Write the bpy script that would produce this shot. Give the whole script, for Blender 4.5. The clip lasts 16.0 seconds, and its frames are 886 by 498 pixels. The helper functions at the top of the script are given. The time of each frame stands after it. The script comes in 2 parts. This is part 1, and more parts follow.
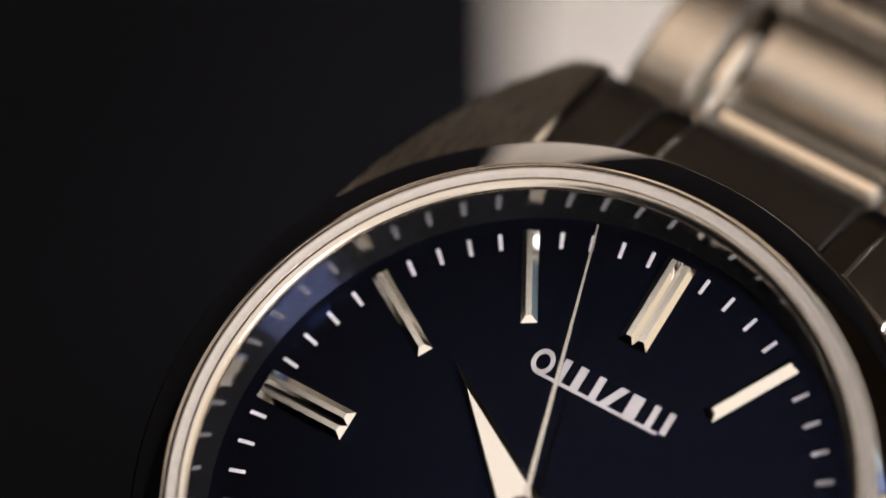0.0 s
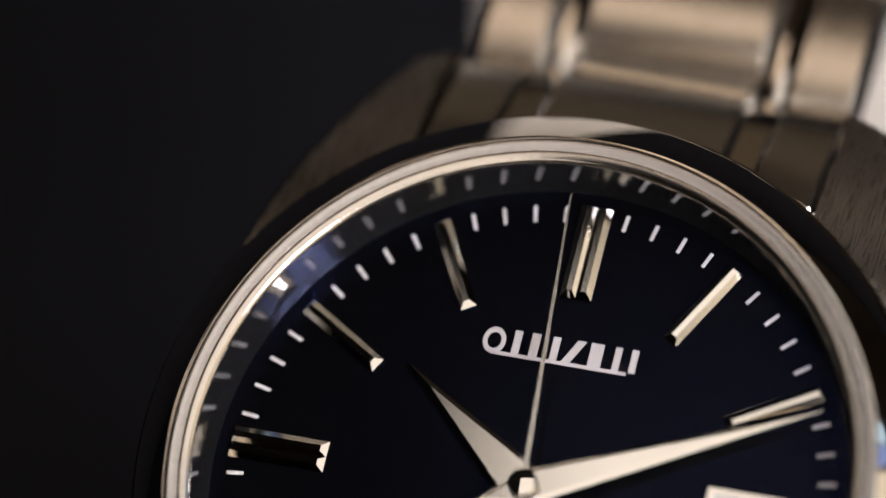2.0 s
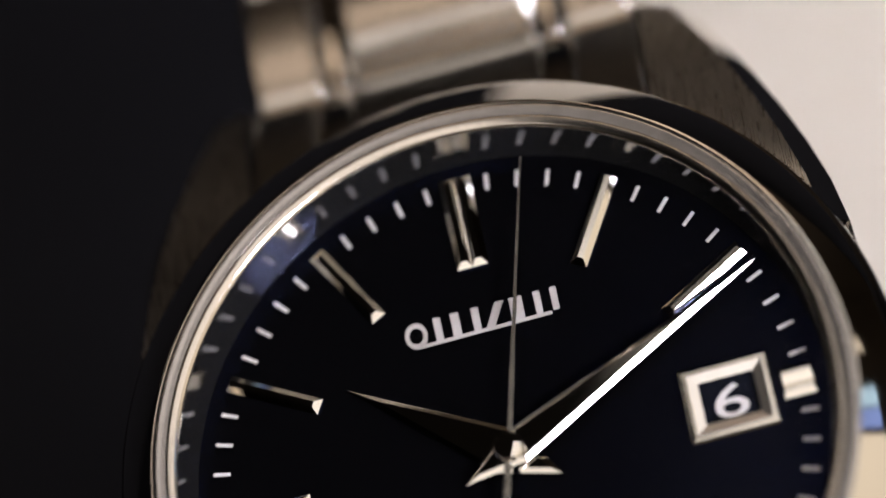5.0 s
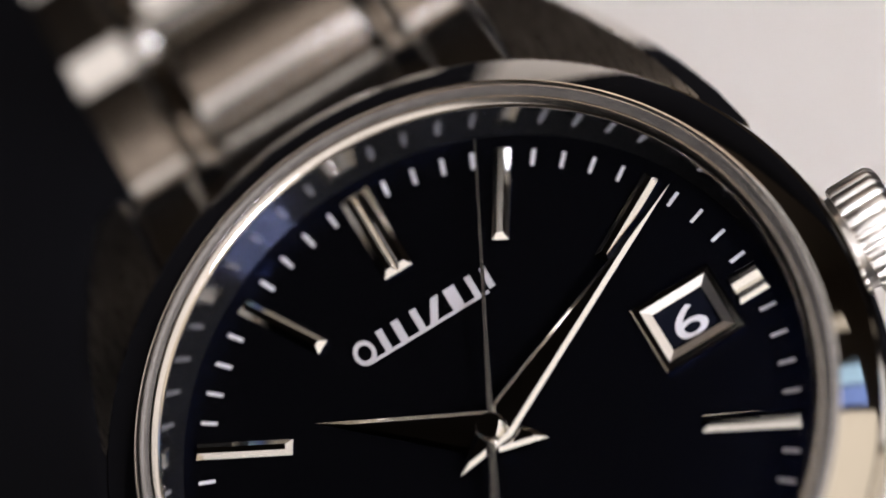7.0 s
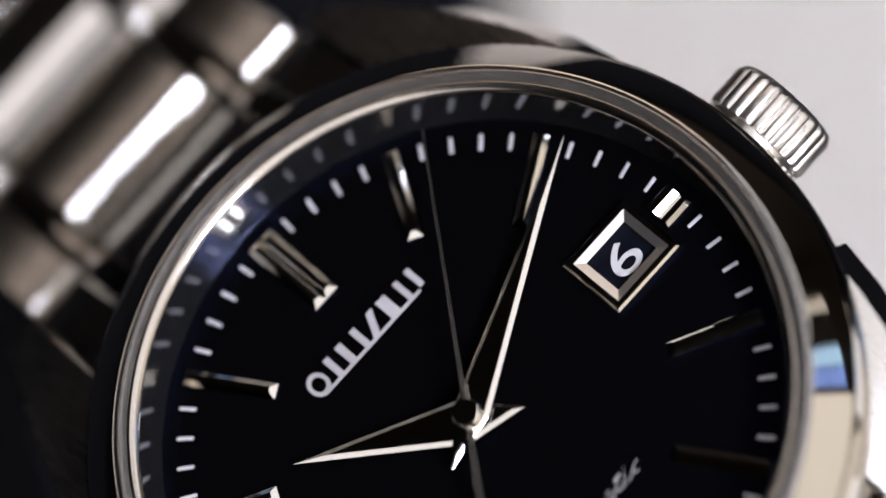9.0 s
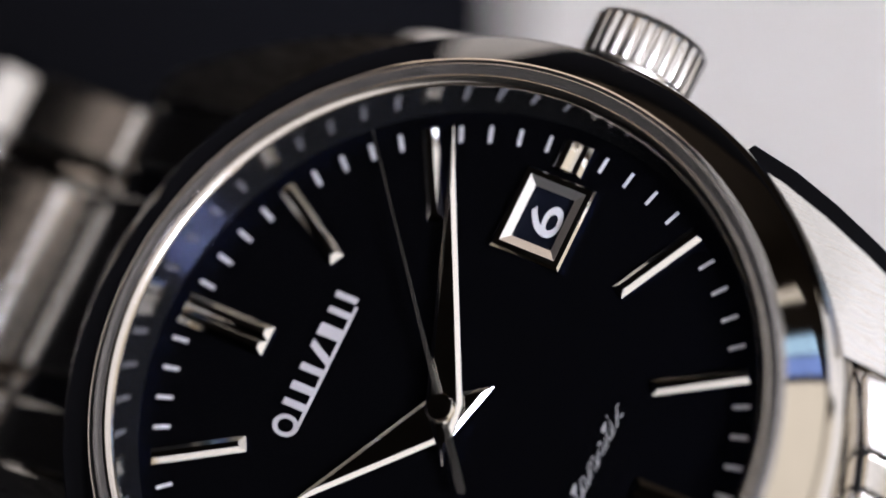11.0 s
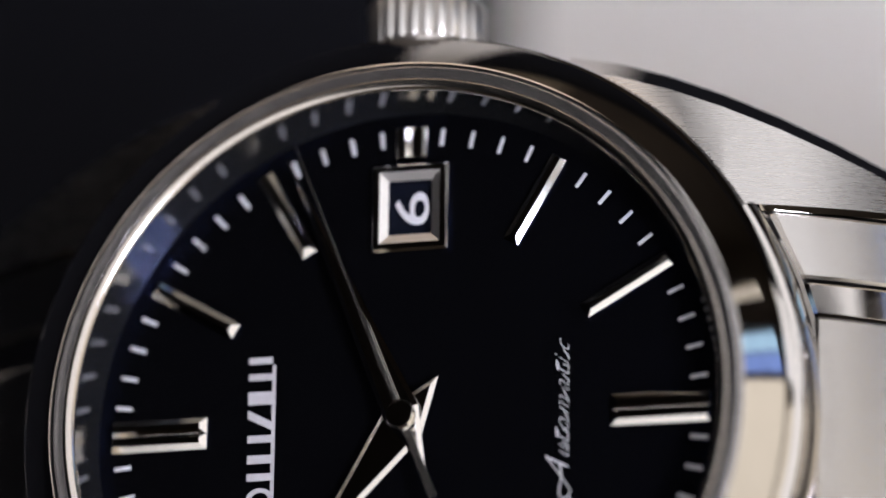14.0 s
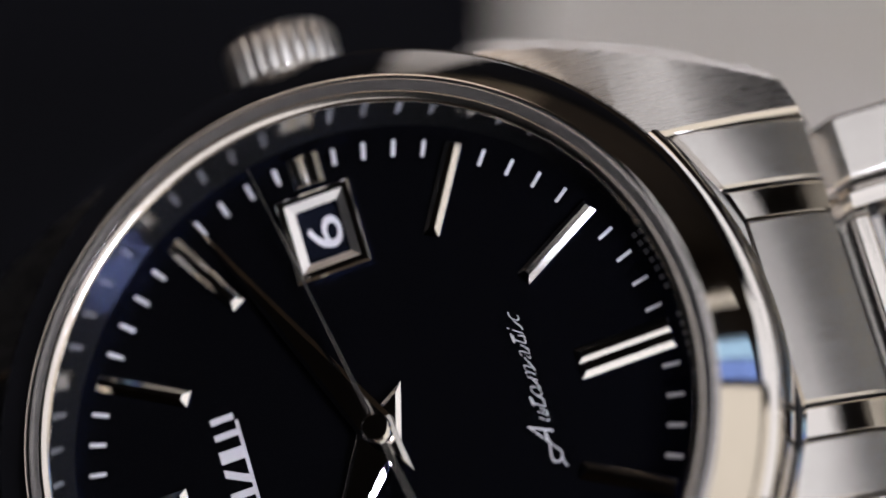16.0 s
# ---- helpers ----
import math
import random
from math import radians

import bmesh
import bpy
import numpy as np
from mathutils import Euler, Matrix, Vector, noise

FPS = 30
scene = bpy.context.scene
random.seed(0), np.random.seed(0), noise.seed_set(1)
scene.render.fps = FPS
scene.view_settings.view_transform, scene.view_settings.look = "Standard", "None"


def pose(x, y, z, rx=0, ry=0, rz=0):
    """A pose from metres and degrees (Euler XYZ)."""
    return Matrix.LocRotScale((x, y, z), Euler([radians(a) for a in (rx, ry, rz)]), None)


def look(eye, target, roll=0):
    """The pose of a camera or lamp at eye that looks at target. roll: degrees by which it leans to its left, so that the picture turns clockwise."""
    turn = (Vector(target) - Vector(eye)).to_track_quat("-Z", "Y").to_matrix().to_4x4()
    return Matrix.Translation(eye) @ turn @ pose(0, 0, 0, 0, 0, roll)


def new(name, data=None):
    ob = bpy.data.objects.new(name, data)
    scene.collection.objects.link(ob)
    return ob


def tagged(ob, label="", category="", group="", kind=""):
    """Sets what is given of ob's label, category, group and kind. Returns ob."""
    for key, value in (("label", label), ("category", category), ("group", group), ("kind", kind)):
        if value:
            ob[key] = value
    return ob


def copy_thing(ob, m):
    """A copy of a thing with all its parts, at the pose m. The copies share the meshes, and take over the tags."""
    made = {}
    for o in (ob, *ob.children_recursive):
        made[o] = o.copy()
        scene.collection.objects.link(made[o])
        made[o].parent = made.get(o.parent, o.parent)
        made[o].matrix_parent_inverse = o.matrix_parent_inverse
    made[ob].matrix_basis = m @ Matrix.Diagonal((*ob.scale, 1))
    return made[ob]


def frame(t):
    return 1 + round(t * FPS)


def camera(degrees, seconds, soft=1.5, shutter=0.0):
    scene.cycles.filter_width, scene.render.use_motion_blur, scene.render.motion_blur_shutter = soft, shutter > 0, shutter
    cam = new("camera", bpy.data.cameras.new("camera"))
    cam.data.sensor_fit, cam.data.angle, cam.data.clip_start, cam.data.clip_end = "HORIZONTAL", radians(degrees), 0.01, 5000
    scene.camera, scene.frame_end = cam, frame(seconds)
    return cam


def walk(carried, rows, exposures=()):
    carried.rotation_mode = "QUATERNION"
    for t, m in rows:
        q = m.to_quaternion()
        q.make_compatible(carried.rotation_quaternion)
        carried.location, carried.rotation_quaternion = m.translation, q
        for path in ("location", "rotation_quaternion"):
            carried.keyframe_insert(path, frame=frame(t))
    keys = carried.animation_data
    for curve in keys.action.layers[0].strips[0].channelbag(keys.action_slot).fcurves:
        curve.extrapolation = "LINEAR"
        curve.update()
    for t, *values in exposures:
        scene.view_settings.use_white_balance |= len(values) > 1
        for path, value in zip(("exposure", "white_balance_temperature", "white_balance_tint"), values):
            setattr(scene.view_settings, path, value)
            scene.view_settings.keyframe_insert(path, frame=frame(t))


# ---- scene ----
import itertools

MM = 0.001
DIAL_Z = 0.100            # height of the dial over the table top
TILT, LEAN = -0.30515, -0.19659
view = Matrix.Rotation(LEAN, 4, "Y") @ Matrix.Rotation(TILT, 4, "X")
VIEW = Matrix.Translation((0, 0, DIAL_Z)) @ (Matrix.Translation((-0.000368, -0.012784, -0.317753)) @ view).inverted()

cam = camera(7.912, 16.0, soft=1.6, shutter=0.0)
cam.data.dof.use_dof = True
cam.data.dof.focus_distance = 0.3198
cam.data.dof.aperture_fstop = 12.0
walk(cam, [(0.0, VIEW), (16.0, VIEW)], exposures=[(0.0, 0.0, 6380, 18), (4.0, 0.0, 6330, 18), (7.0, 0.0, 5920, 18), (9.0, 0.0, 5640, 18), (16.0, 0.0, 5560, 18)])

# ---- light ----
world = bpy.data.worlds.new("room_air")
world.use_nodes = True
world.node_tree.nodes["Background"].inputs[0].default_value = (0.9, 0.8, 0.7, 1)
world.node_tree.nodes["Background"].inputs[1].default_value = 0.012
scene.world = world


# ---- materials ----
def nodes_of(name):
    m = bpy.data.materials.new(name)
    m.use_nodes = True
    nt = m.node_tree
    return m, nt, nt.nodes["Principled BSDF"]


def add(nt, kind, **sockets):
    n = nt.nodes.new(kind)
    for k, v in sockets.items():
        n.inputs[k].default_value = v
    return n


def coords(nt, stretch=(1, 1, 1)):
    tc = nt.nodes.new("ShaderNodeTexCoord")
    mp = nt.nodes.new("ShaderNodeMapping")
    mp.inputs["Scale"].default_value = stretch
    nt.links.new(tc.outputs["Object"], mp.inputs["Vector"])
    return mp.outputs["Vector"]


def ramp(nt, src, lo, hi, a, b):
    r = nt.nodes.new("ShaderNodeMapRange")
    r.inputs["From Min"].default_value, r.inputs["From Max"].default_value = lo, hi
    r.inputs["To Min"].default_value, r.inputs["To Max"].default_value = a, b
    nt.links.new(src, r.inputs["Value"])
    return r.outputs["Result"]


def surface(name, color, rough, metal=0.0, rough_var=0.03, grain=900.0, stretch=(1, 1, 1), bump=0.0, color_var=0.08,
            spec=0.5, coarse=60.0):
    """A surface with variation at two scales: fine grain in gloss and relief, slow drift in colour."""
    m, nt, b = nodes_of(name)
    v = coords(nt, stretch)
    fine = add(nt, "ShaderNodeTexNoise", Scale=grain, Detail=4.0)
    slow = add(nt, "ShaderNodeTexNoise", Scale=coarse, Detail=3.0)
    nt.links.new(v, fine.inputs["Vector"])
    nt.links.new(coords(nt), slow.inputs["Vector"])
    nt.links.new(ramp(nt, fine.outputs["Fac"], 0.3, 0.7, max(0.0, rough - rough_var), rough + rough_var), b.inputs["Roughness"])
    mix = nt.nodes.new("ShaderNodeMix")
    mix.data_type = "RGBA"
    mix.inputs[6].default_value = (*[c * (1 - color_var) for c in color], 1)
    mix.inputs[7].default_value = (*[min(1, c * (1 + color_var)) for c in color], 1)
    nt.links.new(slow.outputs["Fac"], mix.inputs[0])
    nt.links.new(mix.outputs[2], b.inputs["Base Color"])
    b.inputs["Metallic"].default_value = metal
    b.inputs["Specular IOR Level"].default_value = spec
    if bump:
        bp = add(nt, "ShaderNodeBump", Strength=bump, Distance=0.00002)
        nt.links.new(fine.outputs["Fac"], bp.inputs["Height"])
        nt.links.new(bp.outputs["Normal"], b.inputs["Normal"])
    return m


def glow(name, color, strength, drift=0.15):
    m, nt, b = nodes_of(name)
    nt.nodes.remove(b)
    e = nt.nodes.new("ShaderNodeEmission")
    e.inputs[0].default_value = (*color, 1)
    n = add(nt, "ShaderNodeTexNoise", Scale=3.0, Detail=2.0)
    nt.links.new(coords(nt), n.inputs["Vector"])
    nt.links.new(ramp(nt, n.outputs["Fac"], 0.3, 0.7, strength * (1 - drift), strength * (1 + drift)), e.inputs[1])
    nt.links.new(e.outputs[0], nt.nodes["Material Output"].inputs[0])
    return m


POLISHED = surface("polished_steel", (0.72, 0.69, 0.65), 0.055, 1.0, 0.02, 1500, color_var=0.02)
RING = surface("satin_steel_ring", (0.70, 0.67, 0.66), 0.21, 1.0, 0.02, 1500, color_var=0.02)
BRUSHED_LONG = surface("lengthwise_brushed_steel", (0.66, 0.64, 0.61), 0.22, 1.0, 0.04, 9000, (1.0, 0.03, 0.1), 0.06, 0.05)
LUG_TOP = surface("coarse_brushed_steel", (0.68, 0.66, 0.63), 0.28, 1.0, 0.03, 12000, (1.0, 0.02, 0.1), 0.02, 0.06)
MARKER = surface("diamond_cut_steel", (0.80, 0.77, 0.72), 0.035, 1.0, 0.01, 3000, color_var=0.02)
NEEDLE = surface("fine_brushed_needle_steel", (0.80, 0.77, 0.72), 0.17, 1.0, 0.02, 3000, color_var=0.02)
SATIN = surface("satin_cut_steel", (0.92, 0.90, 0.88), 0.30, 1.0, 0.02, 3000, color_var=0.02)
SOFT_POLISH = surface("soft_polished_steel", (0.72, 0.69, 0.65), 0.20, 1.0, 0.03, 1500, color_var=0.02)
RIM = surface("polished_rim_steel", (0.68, 0.63, 0.57), 0.17, 1.0, 0.02, 1500, color_var=0.02)
FLUTED = surface("fluted_steel", (0.82, 0.80, 0.77), 0.30, 1.0, 0.03, 1500, color_var=0.02)
REHAUT = surface("dark_polished_rehaut", (0.22, 0.22, 0.225), 0.10, 0.955, 0.02, 1200, color_var=0.06)
PRINT = surface("white_print", (0.66, 0.66, 0.69), 0.55, 0.0, 0.05, 4000, color_var=0.03)
EMBLEM = surface("pale_grey_print", (0.52, 0.51, 0.53), 0.55, 0.0, 0.05, 4000, color_var=0.03)
PRINT_GREY = surface("silver_print", (0.62, 0.62, 0.63), 0.45, 0.3, 0.05, 4000, color_var=0.03)
DIM_PRINT = surface("dim_grey_print", (0.035, 0.035, 0.038), 0.5, 0.0, 0.05, 4000)
DIAL_BLUE = surface("midnight_blue_dial_lacquer", (0.0019, 0.0019, 0.0024), 0.13, 0.0, 0.02, 3000, color_var=0.15, spec=0.14, coarse=400)
DIAL_BLUE.node_tree.nodes["Principled BSDF"].inputs["Specular Tint"].default_value = (0.11, 0.20, 0.78, 1)
DATE_BLACK = surface("black_date_disc", (0.004, 0.005, 0.010), 0.5, spec=0.04)
GAP = surface("dark_gap", (0.02, 0.02, 0.02), 0.6)
CLOTH = surface("black_velvet", (0.0098, 0.0102, 0.0137), 0.95, 0.0, 0.04, 600, bump=0.3, color_var=0.3, spec=0.1, coarse=25)
CARD = surface("white_card", (0.88, 0.85, 0.79), 0.7, 0.0, 0.05, 500, bump=0.1, color_var=0.02, spec=0.2, coarse=12)
BOARD = surface("brown_card", (0.34, 0.27, 0.185), 0.7, 0.0, 0.05, 200, bump=0.1, color_var=0.10, spec=0.2, coarse=12)
WALL = surface("dark_brown_wall", (0.085, 0.062, 0.040), 0.8, 0.0, 0.05, 40, color_var=0.4, coarse=4)
CEIL = surface("dark_ceiling_paint", (0.025, 0.023, 0.021), 0.8, 0.0, 0.05, 40, color_var=0.3, coarse=4)
BLACK = surface("black_plastic", (0.02, 0.02, 0.02), 0.5, 0.0, 0.08, 300)
STAND = surface("matt_black_turntable", (0.015, 0.015, 0.015), 0.7, 0.0, 0.08, 300)
SOFT_TOP = glow("overhead_diffuser_cloth", (1.0, 0.91, 0.76), 1.20)
SOFT_SIDE = glow("warm_diffuser_cloth", (1.0, 0.85, 0.60), 1.0)
SOFT_BACK = glow("warm_panel", (1.0, 0.77, 0.52), 1.18, 0.25)
SOFT_DIM = glow("dim_warm_panel", (1.0, 0.80, 0.58), 0.62, 0.3)
LED = glow("led_lens", (1.0, 0.98, 0.97), 46.0, 0.05)
SKY = glow("window_daylight", (0.38, 0.52, 1.0), 0.75, 0.3)
SKY_PALE = glow("pale_window_daylight", (0.62, 0.88, 1.0), 0.95, 0.3)


def glass_material():
    m, nt, b = nodes_of("coated_sapphire")
    nt.nodes.remove(b)
    clear = nt.nodes.new("ShaderNodeBsdfTransparent")
    gloss = nt.nodes.new("ShaderNodeBsdfGlossy")
    gloss.inputs["Roughness"].default_value = 0.02
    mixer = nt.nodes.new("ShaderNodeMixShader")
    mixer.inputs[0].default_value = 0.0012
    nt.links.new(clear.outputs[0], mixer.inputs[1])
    nt.links.new(gloss.outputs[0], mixer.inputs[2])
    nt.links.new(mixer.outputs[0], nt.nodes["Material Output"].inputs[0])
    return m


GLASS = glass_material()


# ---- mesh helpers (sizes in millimetres) ----
def part(name, bm, material, parent=None, label="", smooth=None):
    """Links a bmesh as one mesh object under a thing or a part."""
    bmesh.ops.recalc_face_normals(bm, faces=bm.faces)
    if smooth is not None:
        for f in bm.faces:
            f.smooth = True
        for e in bm.edges:
            if len(e.link_faces) == 2 and e.calc_face_angle(0) > radians(smooth):
                e.smooth = False
    bmesh.ops.scale(bm, vec=(MM, MM, MM), verts=bm.verts)
    me = bpy.data.meshes.new(name)
    bm.to_mesh(me)
    bm.free()
    for mat in material if isinstance(material, (list, tuple)) else [material]:
        me.materials.append(mat)
    ob = new(name, me)
    ob.parent = parent
    if label:
        tagged(ob, label)
    return ob


def lathe(profile, steps=192, a0=0.0, a1=360.0, closed=True):
    """A profile of (radius, height) turned round z. closed: the profile's end joins its start."""
    bm = bmesh.new()
    full = abs(a1 - a0) >= 359.9
    n = steps if full else steps + 1
    rings = []
    for i in range(n):
        a = radians(a0 + (a1 - a0) * i / steps)
        rings.append([bm.verts.new((r * math.cos(a), r * math.sin(a), z)) for r, z in profile])
    m = len(profile)
    for i in range(steps):
        u, w = rings[i], rings[(i + 1) % n]
        for j in range(m if closed else m - 1):
            k = (j + 1) % m
            bm.faces.new((u[j], w[j], w[k], u[k]))
    bmesh.ops.remove_doubles(bm, verts=bm.verts, dist=1e-5)
    return bm


def prism(bottom, top):
    """A solid between two loops of 3D points."""
    bm = bmesh.new()
    lo = [bm.verts.new(p) for p in bottom]
    hi = [bm.verts.new(p) for p in top]
    n = len(lo)
    bm.faces.new(lo)
    bm.faces.new(hi)
    for i in range(n):
        bm.faces.new((lo[i], lo[(i + 1) % n], hi[(i + 1) % n], hi[i]))
    return bm


def block(x0, x1, y0, y1, z0, z1, bevel=0.0, segments=2, bm=None):
    target = bm or bmesh.new()
    made = bmesh.ops.create_cube(target, size=1.0)["verts"]
    for v in made:
        v.co = Vector((x0 + (v.co.x + 0.5) * (x1 - x0), y0 + (v.co.y + 0.5) * (y1 - y0), z0 + (v.co.z + 0.5) * (z1 - z0)))
    if bevel:
        edges = {e for v in made for e in v.link_edges}
        bmesh.ops.bevel(target, geom=list(edges), offset=bevel, segments=segments, profile=0.5, affect="EDGES")
    return target


def lettering(text, size, shear=0.0, spacing=1.0, offset=0.0):
    """Letters as a thin bmesh, in millimetres, centred on x, standing on y = 0."""
    cu = bpy.data.curves.new("lettering", "FONT")
    cu.body, cu.size, cu.shear, cu.space_character, cu.extrude, cu.offset = text, size, shear, spacing, 0.012, offset
    cu.align_x = "CENTER"
    cu.resolution_u = 6
    ob = bpy.data.objects.new("lettering", cu)
    scene.collection.objects.link(ob)
    me = bpy.data.meshes.new_from_object(ob.evaluated_get(bpy.context.evaluated_depsgraph_get()))
    bpy.data.objects.remove(ob)
    bpy.data.curves.remove(cu)
    bm = bmesh.new()
    bm.from_mesh(me)
    bpy.data.meshes.remove(me)
    return bm


# ---- the photo booth and its lights (millimetres) ----
def slab(name, x0, x1, y0, y1, z0, z1, material, label, category):
    return tagged(part(name, block(x0, x1, y0, y1, z0, z1), material), label, category, kind="structure")


slab("floor", -820, 820, -820, 820, -280, -260, WALL, "dark brown floor of a small photo booth", "floor")
slab("wall_north", -820, 820, 800, 820, -260, 820, WALL, "dark brown wall behind the table", "wall")
slab("wall_south", -820, 820, -820, -800, -260, 820, WALL, "dark brown wall of a photo booth", "wall")
slab("wall_west", -820, -800, -800, 800, -260, 820, CLOTH, "black cloth wall of a photo booth", "wall")
slab("ceiling", -840, 840, -840, 840, 820, 840, CEIL, "dark painted ceiling", "ceiling")


def east_wall():
    """The wall with a daylight window and a narrow slit that holds an added warm glow."""
    bm = bmesh.new()
    for y0, y1 in ((-800, 320), (460, 585), (645, 800)):
        block(800, 820, y0, y1, -260, 820, bm=bm)
    for y0, y1 in ((320, 460), (585, 645)):
        block(800, 820, y0, y1, -260, 180, bm=bm)
        block(800, 820, y0, y1, 580, 820, bm=bm)
    tagged(part("wall_east", bm, WALL), "dark brown wall with a small window", "wall", kind="structure")
    w1 = tagged(part("window_1", block(802, 812, 387, 389, 180, 580), BLACK), "small window with dark mullion and daylight behind", "window", kind="structure")
    part("pane", block(814, 818, 320, 388, 180, 580), SKY, w1)
    part("pane", block(814, 818, 388, 460, 180, 580), SKY_PALE, w1)
    # glowing slit, added to give the bezel its pale warm stripe
    w2 = tagged(part("glow_slit", block(802, 812, 613, 616, 180, 580), BLACK), "narrow wall slit with a warm glow added for the bezel's reflection", "window", kind="structure")
    part("pane", block(814, 818, 585, 645, 180, 580), SOFT_SIDE, w2)


east_wall()
table = tagged(part("table", block(-360, 360, -280, 720, -16, 0, 2), CLOTH), "table top covered in black velvet cloth", "table", kind="structure")
for sx, sy in itertools.product((-330, 330), (-250, 690)):
    part("leg", block(sx - 12, sx + 12, sy - 12, sy + 12, -260, -16, 2), BLACK, table)


def white_card():
    lo = [(5, -45, 0.2), (62, -45, 0.2), (36, 40, 0.2), (-105, 640, 0.2), (-168, 640, 0.2), (-18.6, 90, 0.2), (-15.4, 30, 0.2)]
    hi = [(x, y, 2.2) for x, y, z in lo]
    tagged(part("white_card", prism(lo, hi), CARD), "long plain white card lying on black cloth", "card")


white_card()
# unseen board, added so the end link reflects brown; low enough to miss the hands
board = tagged(part("reflection_board", block(-150, 75, 690, 696, 0.2, 205, 1), BOARD), "unseen brown board added at the table's end for the end link to reflect", "board")
part("board_foot", block(-130, -110, 660, 718, 0.3, 4, 0.5), BLACK, board)
part("board_foot", block(30, 50, 660, 718, 0.3, 4, 0.5), BLACK, board)


def softbox(label, width, height, m, material):
    """A light box: shallow black housing, rim and glowing cloth that faces its own -z."""
    box = tagged(part("softbox", block(-width / 2, width / 2, -height / 2, height / 2, 3, 24, 2), BLACK), label, "studio light")
    part("diffuser", block(-width / 2 + 3, width / 2 - 3, -height / 2 + 3, height / 2 - 3, -1, 2.5, 0.5), material, box, "glowing white cloth")
    for x0, x1 in ((-width / 2, -width / 2 + 3), (width / 2 - 3, width / 2)):
        part("rim", block(x0, x1, -height / 2, height / 2, -3, 3), BLACK, box)
    box.matrix_basis = m
    return box


top_box = softbox("wide overhead softbox with glowing white cloth", 481, 985, pose(0.1595, -0.295, 0.50), SOFT_TOP)
# unseen blocker, added to put a dark patch into the top box's reflection
part("black_flag", block(-112, -11, -67, 12, -18, -3, 1), BLACK, top_box, "small unseen black flag added to darken part of the reflection")
for x, y in itertools.product((-190, 190), (-440, 440)):
    part("rod", block(x - 4, x + 4, y - 4, y + 4, 24, 320), BLACK, top_box)
# two unseen strips, added and stepped to brighten marker facets and the hour hand's bevel
for width, height, x, y in ((68, 240, -0.116, -0.405), (66, 150, -0.184, -0.437)):
    strip_box = softbox("narrow unseen softbox added to light the marker facets", width, height, pose(x, y, 0.50), SOFT_TOP)
    part("rod", block(-4, 4, -4, 4, 24, 320), BLACK, strip_box)
side_box = softbox("tall warm softbox standing beside the table", 378, 620, pose(0.385, -0.165, 0.302, 0, 90, 0), SOFT_SIDE)
part("stand_pole", block(185, 562, -8, 8, 8, 22), BLACK, side_box)
back_box = softbox("hanging softbox with dark blind and white cloth", 530, 190, pose(0.295, 0.302, 0.50), SOFT_TOP)
part("rod", block(-4, 4, -4, 4, 24, 320), BLACK, back_box)
# unseen glowing panel, added so the first bracelet links reflect a warm tone
link_glow = tagged(part("link_glow_panel", block(-240, 240, -78, 78, 0, 5, 1), SOFT_BACK), "unseen glowing warm panel added to brighten the bracelet links", "light panel")
link_glow.matrix_basis = look((-0.05, 0.56, 0.60), (0.0, 0.0, 0.10))
leg = part("stand_pole", lathe([(0, -1), (5, -1), (5, 840), (0, 840)], 16, closed=False), BLACK, link_glow)
leg.matrix_basis = link_glow.matrix_basis.inverted() @ pose(-0.051, 0.575, -0.26)
# second unseen glow, added to warm the link halves nearest the case
side_panel = tagged(part("light_panel", block(-170, 170, -75, 75, 0, 5, 1), SOFT_DIM), "unseen dim warm glowing panel added for the links' reflections", "light panel")
side_panel.matrix_basis = look((-0.43, 0.49, 0.70), (0.0, 0.0, 0.10))
rod = part("rod", lathe([(0, 0), (4, 0), (4, 119), (0, 119)], 16, closed=False), BLACK, side_panel)
rod.matrix_basis = side_panel.matrix_basis.inverted() @ pose(-0.434, 0.495, 0.703)
lamp = tagged(part("led_lamp", lathe([(0, 3), (48, 3), (50, 8), (46, 24), (22, 48), (0, 48)], 64, closed=False), BLACK, smooth=30), "round bright LED lamp hanging on a thin rod", "studio light")
part("lens", lathe([(0, 0), (37, 0), (39, 2.5), (0, 2.5)], 64, closed=False), LED, lamp, "glowing round lens")
lamp.matrix_basis = look((0.167, -0.085, 0.308), (0.0, 0.0, 0.10))
pole = part("stand_pole", lathe([(0, 0), (4, 0), (4, 470), (0, 470)], 16, closed=False), BLACK, lamp)
pole.matrix_basis = lamp.matrix_basis.inverted() @ look((0.195, -0.099, 0.345), (0.225, -0.115, 0.822)) @ pose(0, 0, 0, 180, 0, 0)

# ---- turntable ----
turntable = tagged(part("turntable", lathe([(0, 0.3), (34, 0.3), (34, 12), (32, 14), (0, 14)], 96, closed=False), STAND, smooth=30),
                   "small matt black motor turntable on the cloth", "turntable")
part("post", lathe([(0, 14), (12, 14), (12, 60), (8, 66), (8, 91.0), (7.4, 91.7), (0, 91.7)], 64, closed=False), STAND, turntable)

# ---- the wristwatch ----
watch = tagged(new("wristwatch"), "steel automatic wristwatch with midnight blue dial and link bracelet", "watch")


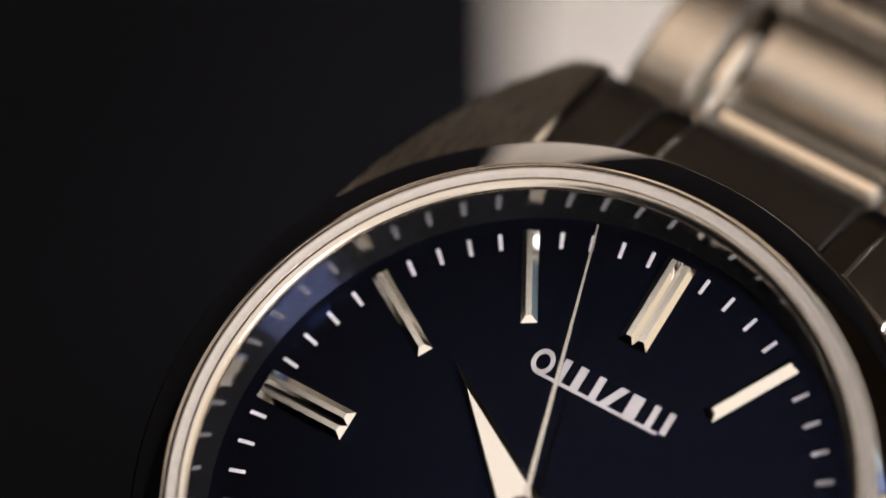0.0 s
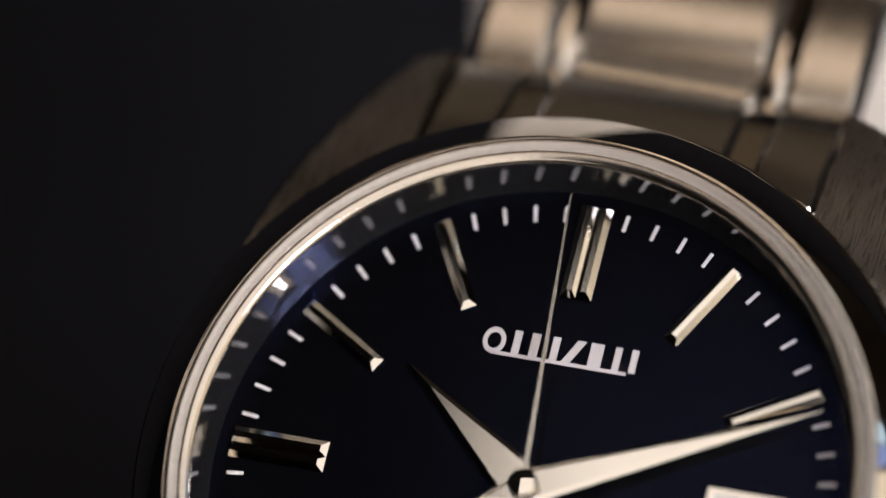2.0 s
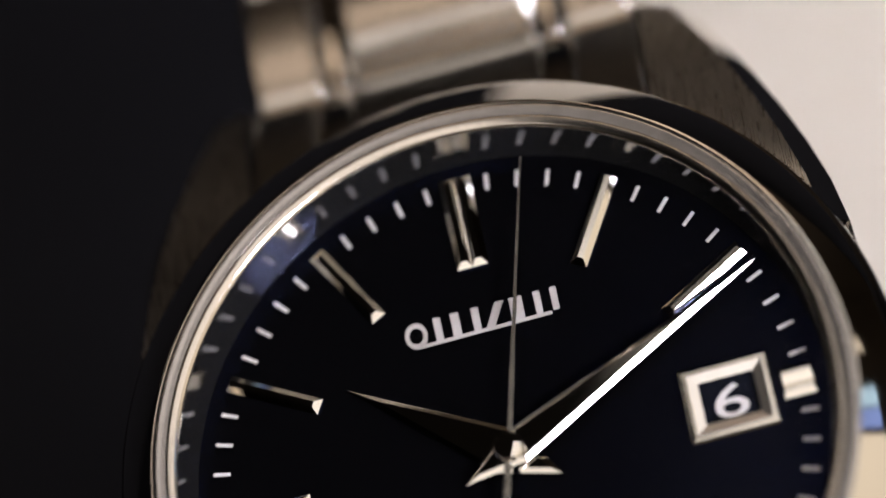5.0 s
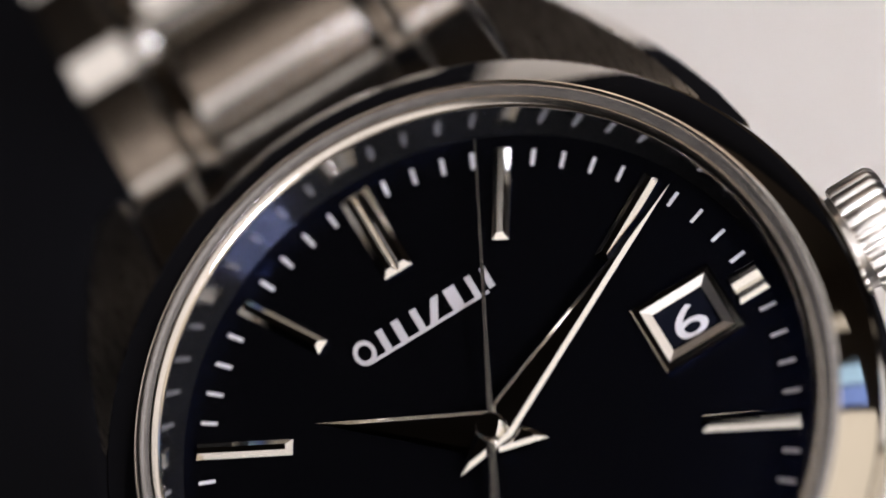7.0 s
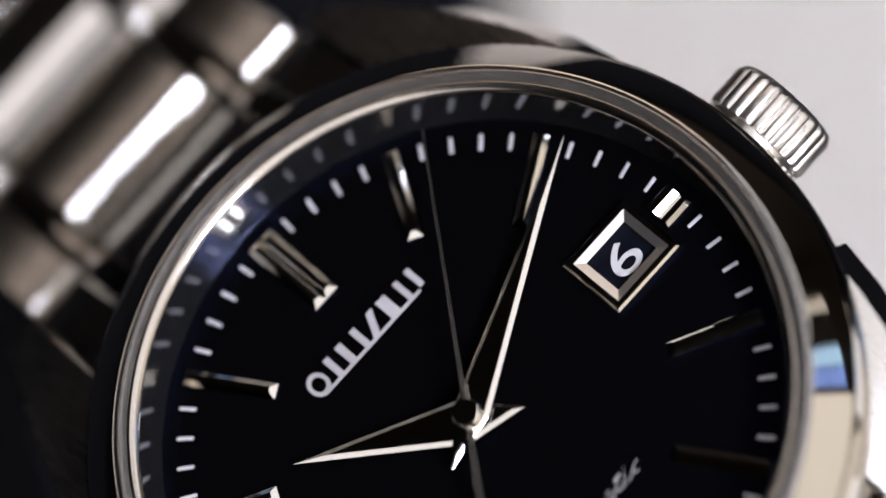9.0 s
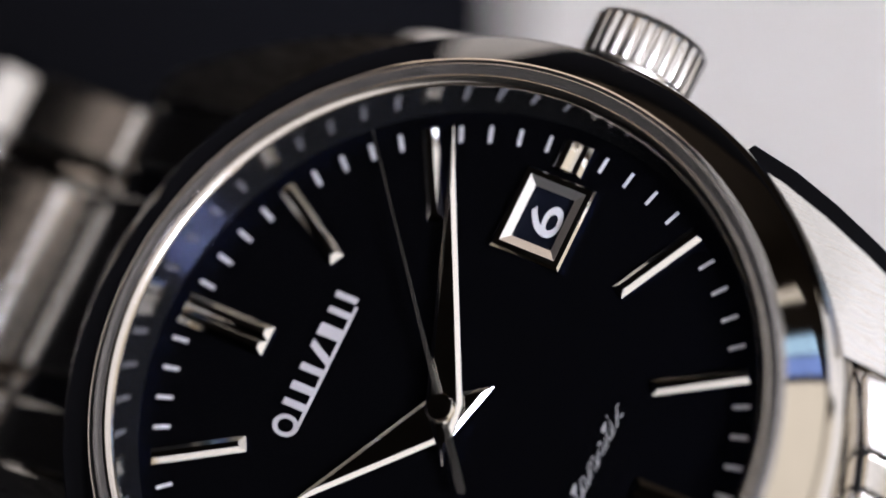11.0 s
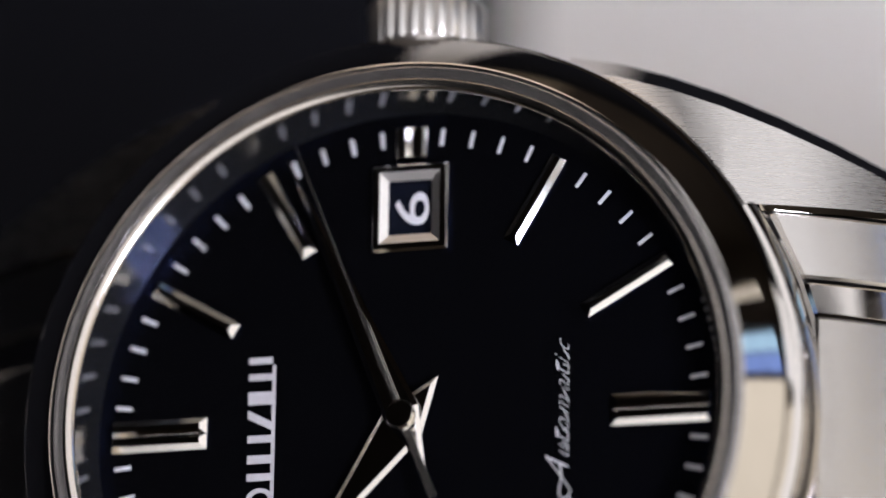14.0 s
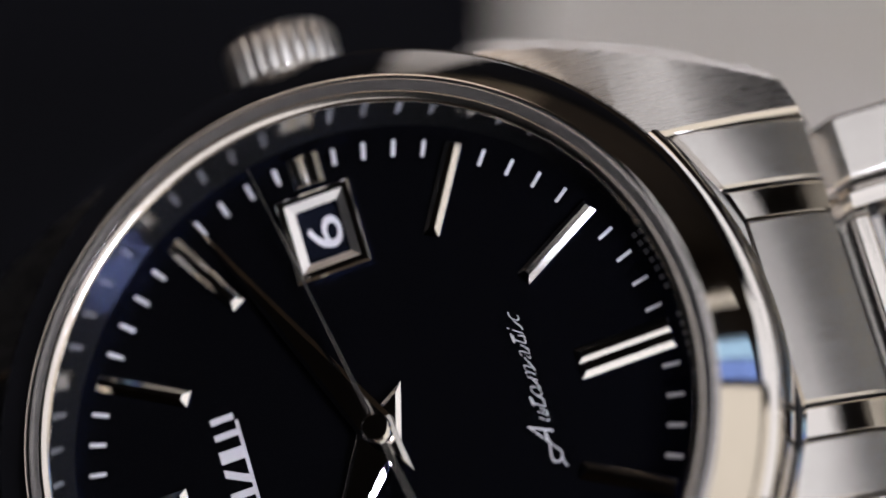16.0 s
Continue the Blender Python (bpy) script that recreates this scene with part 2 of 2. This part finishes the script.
def ribbon(line, wide, z0=0.008, z1=0.032, steps=6):
    """A thin flat stroke along a smooth line through 2D points, narrowing at both ends."""
    p = [Vector(q) for q in line]
    p = [2 * p[0] - p[1]] + p + [2 * p[-1] - p[-2]]
    path = []
    for a, b, c, e in zip(p, p[1:], p[2:], p[3:]):
        for k in range(steps):
            u = k / steps
            path.append(0.5 * (2 * b + (c - a) * u + (2 * a - 5 * b + 4 * c - e) * u * u + (3 * b - a - 3 * c + e) * u ** 3))
    path.append(p[-2])
    bm = bmesh.new()
    rows = []
    for i, q in enumerate(path):
        way = path[min(i + 1, len(path) - 1)] - path[max(i - 1, 0)]
        side = Vector((-way.y, way.x)).normalized() * wide * (0.32 + 0.18 * math.sin(math.pi * i / (len(path) - 1)))
        rows.append([bm.verts.new((v.x, v.y, z)) for v, z in ((q - side, z0), (q + side, z0), (q + side, z1), (q - side, z1))])
    for u, w in zip(rows, rows[1:]):
        for j in range(4):
            bm.faces.new((u[j], u[(j + 1) % 4], w[(j + 1) % 4], w[j]))
    bm.faces.new(rows[0])
    bm.faces.new(rows[-1])
    return bm


def script_word(d):
    """The word under the centre: steeply slanted letters, joined by hairlines, with a looped first stroke."""
    base = -8.26
    word = bmesh.new()
    pieces = []
    letters = (("A", -3.00, 1.78, 0.95), ("u", -1.84, 1.16, 0.8), ("t", -1.18, 1.36, 0.8), ("o", -0.46, 1.16, 0.8), ("m", 0.55, 1.16, 0.8),
               ("a", 1.58, 1.16, 0.8), ("t", 2.28, 1.36, 0.8), ("i", 2.78, 1.22, 0.8), ("c", 3.60, 1.16, 0.8))
    for ch, x, size, slope in letters:
        b = lettering(ch, size, 0, 1, -0.024)
        for v in b.verts:
            v.co = Vector((v.co.x + slope * v.co.y + x - 0.25, v.co.y + base, v.co.z + 0.02))
        pieces.append(b)
    for (c0, x0, s0, k0), (c1, x1, s1, k1) in zip(letters[1:], letters[2:]):
        pieces.append(ribbon([(x0 - 0.02, base + 0.03), (x0 + 0.16, base + 0.06), (x1 - 0.22, base + 0.34)], 0.07))
    for x in (-1.18, 2.28):
        pieces.append(ribbon([(x - 0.02, base + 0.60), (x + 0.24, base + 0.64), (x + 0.52, base + 0.66)], 0.10))
    pieces.append(ribbon([(-3.66, base + 0.06), (-3.86, base - 0.06), (-4.20, base - 0.02), (-4.34, base + 0.22), (-4.16, base + 0.46), (-3.80, base + 0.46),
                          (-3.20, base + 0.36), (-2.50, base + 0.44)], 0.10))
    pieces.append(ribbon([(-4.70, base - 0.20), (-4.56, base - 0.08), (-4.24, base - 0.04)], 0.10))
    for b in pieces:
        me = bpy.data.meshes.new("stroke")
        b.to_mesh(me)
        b.free()
        word.from_mesh(me)
        bpy.data.meshes.remove(me)
    part("word", word, PRINT_GREY, d, "silver slanted script lettering reading Automatic")


def dial():
    d = part("dial", lathe([(0, 0), (16.6, 0), (16.6, -0.5), (0, -0.5)], 128, closed=False), DIAL_BLUE, watch, "midnight blue lacquered dial", smooth=30)
    tick = None
    for m in range(60):
        if m % 5 == 0:
            continue
        if tick is None:
            tick = part("minute_mark", block(-0.10, 0.10, 14.50, 15.38, 0.004, 0.05, 0.02, 1), PRINT, d)
            ob = tick
        else:
            ob = new("minute_mark", tick.data)
            ob.parent = d
        ob.matrix_basis = pose(0, 0, 0, 0, 0, -6 * m)
    # maker's emblem: an oval ring, plain bars and a slanted bar over a thin line
    part("emblem_bar", block(-3.60, 3.40, 6.92, 7.10, 0.004, 0.05), EMBLEM, d)
    oval = lathe([(0.42, 0.004), (0.68, 0.004), (0.68, 0.05), (0.42, 0.05)], 32)
    bmesh.ops.scale(oval, vec=(0.86, 1.04, 1), verts=oval.verts)
    bmesh.ops.translate(oval, vec=(-3.56, 7.64, 0), verts=oval.verts)
    part("emblem_ring", oval, EMBLEM, d)
    for x, w in ((-2.40, 0.38), (-1.48, 0.44), (-0.42, 0.38), (1.70, 0.66), (2.80, 0.34), (3.66, 0.34)):
        part("emblem_block", block(x - w / 2, x + w / 2, 7.104, 8.34, 0.004, 0.05), EMBLEM, d)
    slant = [(0.02, 7.104), (0.46, 7.104), (1.10, 8.34), (0.66, 8.34)]
    part("emblem_block", prism([(x, y, 0.004) for x, y in slant], [(x, y, 0.05) for x, y in slant]), EMBLEM, d)
    script_word(d)
    for k in range(22):
        if k in (7, 8, 14):
            continue
        bar = part("small_print", block(-0.14, 0.14, 15.85, 16.10, 0.004, 0.02), DIM_PRINT, d)
        bar.matrix_basis = pose(0, 0, 0, 0, 0, -(160 + 1.9 * k))
    return d


dial()


def facet_bar(x0, x1, r0, r1, top=0.40, chamfer=0.30, end0=0.36, end1=0.10, groove=0.0):
    """A marker along y: flat top, chamfered flanks, sloped inner end, and a V groove down the middle if asked."""
    c = (x0 + x1) / 2
    base = 0.22
    top_x = [x0 + chamfer] + ([c - groove, c, c + groove] if groove else []) + [x1 - chamfer]
    top_z = [top] + ([top, top - groove * 0.75, top] if groove else []) + [top]
    xs, zs = [x0] + top_x + [x1], [base] + top_z + [base]
    b = bmesh.new()
    rows = []
    for y_low, y_top in ((r0, r0 + end0), (r1, r1 - end1)):
        foot = [b.verts.new((x, y_low, 0.004)) for x in (x0, x1)]
        line = [b.verts.new((x, y_low if i in (0, len(xs) - 1) else y_low + (y_top - y_low) * (z - base) / (top - base), z)) for i, (x, z) in enumerate(zip(xs, zs))]
        rows.append((foot, line))
    (f0, l0), (f1, l1) = rows
    for i in range(len(xs) - 1):
        b.faces.new((l0[i], l0[i + 1], l1[i + 1], l1[i]))
    b.faces.new((f0[0], l0[0], l1[0], f1[0]))
    b.faces.new((f0[1], l0[-1], l1[-1], f1[1]))
    b.faces.new((f0[0], f0[1], f1[1], f1[0]))
    for f, l in rows:
        b.faces.new((f[0], f[1], l[-1], l[0]))
        b.faces.new(l)
    return b


def hour_markers():
    single = double = None
    for h in range(12):
        turn = pose(0, 0, 0, 0, 0, -30 * h)
        if h == 3:
            bm = facet_bar(-0.82, 0.82, 13.75, 15.45, end0=0.1, chamfer=0.22, groove=0.30)
            ob = part("hour_marker", bm, MARKER, watch, "short double steel hour marker")
        elif h in (0, 6, 9):
            if double is None:
                bm = facet_bar(-0.82, 0.82, 10.42, 15.42, groove=0.22)
                double = ob = part("hour_marker", bm, MARKER, watch, "double steel hour marker")
            else:
                ob = new("hour_marker", double.data)
                ob.parent = watch
                tagged(ob, "double steel hour marker")
        elif single is None:
            single = ob = part("hour_marker", facet_bar(-0.43, 0.43, 10.42, 15.42, chamfer=0.28), MARKER, watch, "single faceted steel hour marker")
        else:
            ob = new("hour_marker", single.data)
            ob.parent = watch
            tagged(ob, "single faceted steel hour marker")
        # two markers are tilted 3 degrees to turn the LED's glint off them
        ob.matrix_basis = turn @ pose(0, 0, 0, 0, {1: 3.0, 5: 3.0}.get(h, 0), 0)


hour_markers()


def date_display():
    i0, i1, j0, j1 = 9.72, 12.55, -1.14, 1.10

    def rect(x0, x1, y0, y1):
        return [(x0, y0), (x1, y0), (x1, y1), (x0, y1)]
    loops = [rect(8.85, 13.40, -2.00, 1.95), rect(8.85, 13.40, -2.00, 1.95), rect(8.97, 13.28, -1.88, 1.83), rect(9.26, 13.02, -1.60, 1.55), rect(i0, i1, j0, j1), rect(i0, i1, j0, j1)]
    heights = (0.004, 0.40, 0.52, 0.52, 0.38, 0.012)
    bm = bmesh.new()
    rows = [[bm.verts.new((x, y, z)) for x, y in loop] for loop, z in zip(loops, heights)]
    for j, (u, w) in enumerate(zip(rows, rows[1:])):
        for i in range(4):
            bm.faces.new((u[i], u[(i + 1) % 4], w[(i + 1) % 4], w[i])).material_index = 1 if j == 3 else 0
    fr = part("date_frame", bm, [MARKER, SATIN], watch, "bevelled steel frame of the date window")
    part("date_plate", block(i0, i1, j0, j1, 0.006, 0.03), DATE_BLACK, fr, "black date disc")
    six = lettering("6", 2.55, 0, 1, 0.008)
    bmesh.ops.scale(six, vec=(1.58, 1, 1), verts=six.verts)
    bmesh.ops.translate(six, vec=(11.13, -0.93, 0.05), verts=six.verts)
    part("date_numeral", six, PRINT, fr, "white numeral 6")


date_display()


def diamond(tip, tail, half, wide_at, bevel=0.24, thick=0.20):
    """A dauphine pointer along +y: flat top, narrow bevels all round."""
    out = [Vector((0, tip)), Vector((half, wide_at)), Vector((0, -tail)), Vector((-half, wide_at))]
    inset = []
    for i in range(4):
        p, a, c = out[i], out[i - 1], out[(i + 1) % 4]
        d1, d2 = (a - p).normalized(), (c - p).normalized()
        mid = (d1 + d2).normalized()
        sine = abs(d1.cross(mid)) if d1.length else 1
        inset.append(p + mid * min(bevel / max(sine, 0.03), 4.5))
    bm = bmesh.new()
    low = [bm.verts.new((p.x, p.y, 0)) for p in out]
    mid_v = [bm.verts.new((p.x, p.y, 0.06)) for p in out]
    top = [bm.verts.new((p.x, p.y, thick)) for p in inset]
    bm.faces.new(low)
    bm.faces.new(top)
    for i in range(4):
        k = (i + 1) % 4
        bm.faces.new((low[i], low[k], mid_v[k], mid_v[i]))
        bm.faces.new((mid_v[i], mid_v[k], top[k], top[i]))
    return bm


hour_pointer = part("hour_hand", diamond(9.35, 2.8, 1.22, 0.3), MARKER, watch, "faceted dauphine steel hour hand")
minute_pointer = part("minute_hand", diamond(15.4, 2.8, 0.95, 0.3), MARKER, watch, "long faceted dauphine steel minute hand")


def second_needle():
    lo = [(-0.22, -4.6), (0.22, -4.6), (0.17, -1.0), (0.14, 0), (0.045, 15.5), (-0.045, 15.5), (-0.14, 0), (-0.17, -1.0)]
    ob = part("second_hand", prism([(x, y, 0) for x, y in lo], [(x, y, 0.1) for x, y in lo]), NEEDLE, watch, "thin flat steel sweep second hand")
    part("hub_cap", lathe([(0, -0.1), (0.72, -0.1), (0.76, 0.05), (0.76, 0.30), (0.66, 0.42), (0.40, 0.44), (0, 0.44)], 48, closed=False), MARKER, ob, "round polished steel cap", smooth=25)
    return ob


second_pointer = second_needle()

# rehaut, ring, bezel, crystal
part("rehaut", lathe([(16.15, 0.01), (16.64, 2.75), (16.9, 2.75), (16.9, 0.01)], 256), REHAUT, watch, "dark polished inner flange", smooth=30)
part("crystal", lathe([(0, 3.0), (16.45, 3.0), (16.45, 3.2), (0, 3.3)], 128, closed=False), GLASS, watch, "clear flat crystal", smooth=30).visible_shadow = False
ring = part("crystal_ring", lathe([(17.03, 2.6), (17.03, 3.25), (17.04, 3.262), (17.20, 3.272), (17.36, 3.285), (17.50, 3.302), (17.58, 3.304), (17.62, 3.28),
                                   (17.64, 3.22), (17.64, 2.6)], 256), RING, watch, "bright ridged steel crystal ring", smooth=35)
part("inner_rim", lathe([(16.62, 2.6), (16.46, 2.98), (16.50, 3.08), (16.58, 3.17), (16.68, 3.23), (16.80, 3.27), (16.90, 3.285), (16.97, 3.285), (17.00, 3.265), (17.01, 3.22), (17.01, 2.6)], 256),
     RIM, ring, "rounded polished inner rim", smooth=35)
# dark ring: shade in the gaps beside rim and bezel, put in as colour
part("gap_shade", lathe([(16.64, 2.55), (17.715, 2.55), (17.715, 3.08), (16.64, 2.75)], 192), GAP, ring, "dark ring standing for the shade in the gaps")
part("bezel", lathe([(17.72, 2.0), (17.72, 3.18), (17.78, 3.28), (17.86, 3.26), (19.50, 1.78), (19.60, 1.62), (19.62, 1.40), (19.50, 1.2), (17.8, 1.0)]), POLISHED, watch,
     "sloping mirror polished steel bezel", smooth=22)
case = part("case", lathe([(16.9, 1.3), (19.45, 1.3), (19.85, 1.05), (20.0, 0.6), (20.05, -4.5), (19.4, -6.2), (17.0, -7.0), (0, -7.4), (0, -1.0), (16.9, -1.0)], closed=False),
            POLISHED, watch, "round polished steel case", smooth=30)
part("shoulder", lathe([(19.66, 0.2), (19.66, 0.95), (19.80, 1.03), (20.05, 1.00), (20.30, 0.82), (20.44, 0.50), (20.46, -3.0), (20.06, -3.0), (20.06, 0.2)], 48, 240.2, 299.8), POLISHED, case,
     "rounded polished shoulder between two lugs", smooth=30)


def lug(sx, sy):
    """One horn of the case: brushed top that falls away, polished outer flank with a chamfer."""
    inner, n = 10.35, 7
    bm = bmesh.new()
    rows = []
    for i in range(n):
        k = i / (n - 1)
        y = 8.0 + 16.3 * k
        xo = 18.9 - 5.5 * k ** 1.4
        top = 0.7 - 0.8 * k - 4.4 * k ** 2.2
        bot = -5.5 - 1.8 * k
        xi = inner

        def clear(x, yy):
            return max(yy, math.sqrt(max(0.0, 19.0 ** 2 - x * x)))
        rows.append([bm.verts.new((sx * x, sy * clear(x, yy), z)) for x, yy, z in
                     ((xi, y, bot), (xi, y, top - 0.26), (xi + 0.26, y, top), (xo - 1.1, y - 0.5 * k, top - 0.2), (xo, y - 1.0 * k, top - 1.6), (xo - 0.2, y - 1.0 * k, bot))])
    for u, w in zip(rows, rows[1:]):
        for j in range(6):
            f = bm.faces.new((u[j], u[(j + 1) % 6], w[(j + 1) % 6], w[j]))
            f.material_index = 0 if j == 2 else 1
    bm.faces.new(rows[0]).material_index = 1
    bm.faces.new(rows[-1]).material_index = 1
    part("lug", bm, [LUG_TOP, POLISHED], case, "brushed steel lug with polished flank", smooth=25)


for sx, sy in itertools.product((-1, 1), (-1, 1)):
    lug(sx, sy)


def crown():
    """Fluted winding crown along +x."""
    bm = bmesh.new()
    n, rings = 24 * 8, []
    for x, r, depth in ((19.8, 2.5, 0), (20.3, 2.6, 0), (20.32, 2.9, 0.12), (20.5, 3.0, 0.30), (22.5, 3.0, 0.30), (22.85, 2.75, 0.15), (22.95, 2.45, 0), (23.0, 0.01, 0)):
        ring_v = []
        for i in range(n):
            a = 2 * math.pi * i / n
            rr = r - 0.8 * depth * (0.5 - 0.5 * math.cos(24 * a)) ** 4
            ring_v.append(bm.verts.new((x, rr * math.cos(a), rr * math.sin(a) - 2.4)))
        rings.append(ring_v)
    for u, w in zip(rings, rings[1:]):
        for i in range(n):
            bm.faces.new((u[i], u[(i + 1) % n], w[(i + 1) % n], w[i]))
    part("crown", bm, FLUTED, watch, "fluted polished steel winding crown", smooth=50)


crown()


def link_piece(x0, x1, y0, y1, thick, name, material, parent, label="", round_end=1.3, lift=0.0, c=0.22):
    """A link piece along +y with rounded ends and softened flanks."""
    bm = bmesh.new()
    rows = []
    run, drop = round_end, round_end
    line = [(y0, lift - drop - 0.35), (y0 + 0.10, lift - drop), (y0 + run * 0.5, lift - drop * 0.45), (y0 + run, lift - 0.02)]
    flat = [(y0 + run + (y1 - y0 - 2 * run) * i / 8, lift) for i in range(1, 8)]
    line = line + flat + [(y0 + y1 - y, z) for y, z in line[::-1]]
    bow = min(0.42, 0.0075 * (y1 - y0) ** 2)
    line = [(y, z + 0.3 * bow - bow * ((2 * y - y0 - y1) / (y1 - y0)) ** 2) for y, z in line]
    for y, z in line:
        rows.append([bm.verts.new(p) for p in ((x0, y, -thick), (x0, y, z - c), (x0 + c * 0.3, y, z - c * 0.3), (x0 + c, y, z), (x1 - c, y, z), (x1 - c * 0.3, y, z - c * 0.3), (x1, y, z - c), (x1, y, -thick))])
    n = len(rows[0])
    for u, w in zip(rows, rows[1:]):
        for j in range(n):
            f = bm.faces.new((u[j], u[(j + 1) % n], w[(j + 1) % n], w[j]))
            k = rows.index(u)
            f.material_index = 1 if k < 3 or k > len(rows) - 5 else 0
    bm.faces.new(rows[0])
    bm.faces.new(rows[-1])
    return part(name, bm, [material, SOFT_POLISH], parent, label, smooth=12)


def end_link(sy):
    """The solid link that fills the space between two lugs."""
    root = None
    for x0, x1, mat, drop in ((-5.0, 5.0, BRUSHED_LONG, 0.0), (-6.85, -5.1, POLISHED, 0.30), (5.1, 6.85, POLISHED, 0.30), (-10.25, -6.95, BRUSHED_LONG, 0.0), (6.95, 10.25, BRUSHED_LONG, 0.0)):
        bm = bmesh.new()
        rows = []
        n = 9
        ym = min(abs(x0), abs(x1)) if x0 * x1 > 0 else 0.0
        for i in range(n):
            k = i / (n - 1)
            row = []
            for x, dz in ((x0, -4.0), (x0, -0.15), (x0 + 0.15, 0), (x1 - 0.15, 0), (x1, -0.15), (x1, -4.0)):
                y_start = math.sqrt((20.15 if sy > 0 else 20.70) ** 2 - x * x)
                y = y_start + (24.2 - y_start) * (k if i != 1 else 0.06)
                s = (y - 16.0) / 8.6
                z = -0.8 - 4.7 * max(0.0, s) ** 1.5 - drop - (0.30 if i == 0 else 0.12 if i == n - 1 else 0)
                row.append(bm.verts.new((x, sy * y, z + dz)))
            rows.append(row)
        for u, w in zip(rows, rows[1:]):
            for j in range(6):
                bm.faces.new((u[j], u[(j + 1) % 6], w[(j + 1) % 6], w[j]))
        bm.faces.new(rows[0])
        bm.faces.new(rows[-1])
        if root is None:
            root = part("end_link", bm, mat, watch, "brushed steel end link between the lugs", smooth=14)
        else:
            part("side_piece" if mat is BRUSHED_LONG else "polished_strip", bm, mat, root, smooth=14)


def bracelet(sy):
    """Rows of links that leave the case almost level, then drape down freely on both sides of the stand."""
    pitch = 9.8
    proto = link_piece(-4.9, 4.9, 2.5, 9.6, 2.6, "bracelet_link", BRUSHED_LONG, watch, "brushed steel bracelet link with polished strips")
    link_piece(-4.8, 4.8, 0.62, 1.92, 2.4, "polished_bar", POLISHED, proto, round_end=0.3, lift=-0.5)
    for s in (-1, 1):
        x0, x1 = sorted((s * 5.05, s * 6.45))
        link_piece(x0, x1, 0.2, 9.4, 2.4, "polished_strip", POLISHED, proto, round_end=0.9, lift=-0.3, c=0.5)
        x0, x1 = sorted((s * 6.6, s * 10.1))
        link_piece(x0, x1, 0.1, 9.6, 2.6, "side_piece", BRUSHED_LONG, proto)
    y, z = 24.25, -5.9
    for i, a in enumerate((13, 25, 34, 46, 66, 82, 88, 88, 88, 88)):
        m = Matrix.Translation((0, sy * y * MM, z * MM)) @ pose(0, 0, 0, 0, 0, 0 if sy > 0 else 180) @ pose(0, 0, 0, -a, 0, 0)
        if i == 0:
            proto.matrix_basis = m
        else:
            copy_thing(proto, m)
        y += pitch * math.cos(radians(a))
        z -= pitch * math.sin(radians(a))


for sy in (1, -1):
    end_link(sy)
    bracelet(sy)


# ---- movement ----
SPIN = [(0, -27.33), (0.5, -22.74), (1, -18.32), (1.5, -14.02), (2, -9.79), (2.5, -5.58), (3, -1.34), (3.5, 2.99), (4, 7.46), (4.6, 12.27), (5.25, 17.81), (5.9, 23.39), (6.5, 28.69), (7, 32.81), (7.5, 37.12), (8, 41.53), (8.5, 45.98), (9, 50.40), (9.5, 54.71), (10, 58.85), (10.6, 63.87), (11.25, 69.30), (11.9, 74.71), (12.5, 79.47), (13, 83.89), (13.5, 88.23), (14, 92.50), (14.5, 96.74), (15, 100.95), (15.5, 105.16), (16, 109.39)]


def seat(turn):
    """The watch on the turntable: off its axis and leaning a little."""
    return (Matrix.Translation((0, 0, DIAL_Z)) @ Matrix.Rotation(radians(turn), 4, "Z") @ Matrix.Translation((0.004392, 0.001461, 0))
            @ Matrix.Rotation(-0.00995, 4, "Y") @ Matrix.Rotation(-0.07134, 4, "X"))


def motions():
    walk(watch, [(t, seat(a)) for t, a in SPIN])
    walk(turntable, [(t, Matrix.Rotation(radians(a), 4, "Z")) for t, a in SPIN])
    walk(second_pointer, [(t, pose(0, 0, 0.00135, 0, 0, 16.6 - 6.06 * t)) for t in range(17)])
    walk(minute_pointer, [(t, pose(0, 0, 0.00085, 0, 0, -64.2 - 0.1 * t)) for t in (0, 8, 16)])
    walk(hour_pointer, [(t, pose(0, 0, 0.00045, 0, 0, 53.4 - 0.0083 * t)) for t in (0, 8, 16)])


motions()
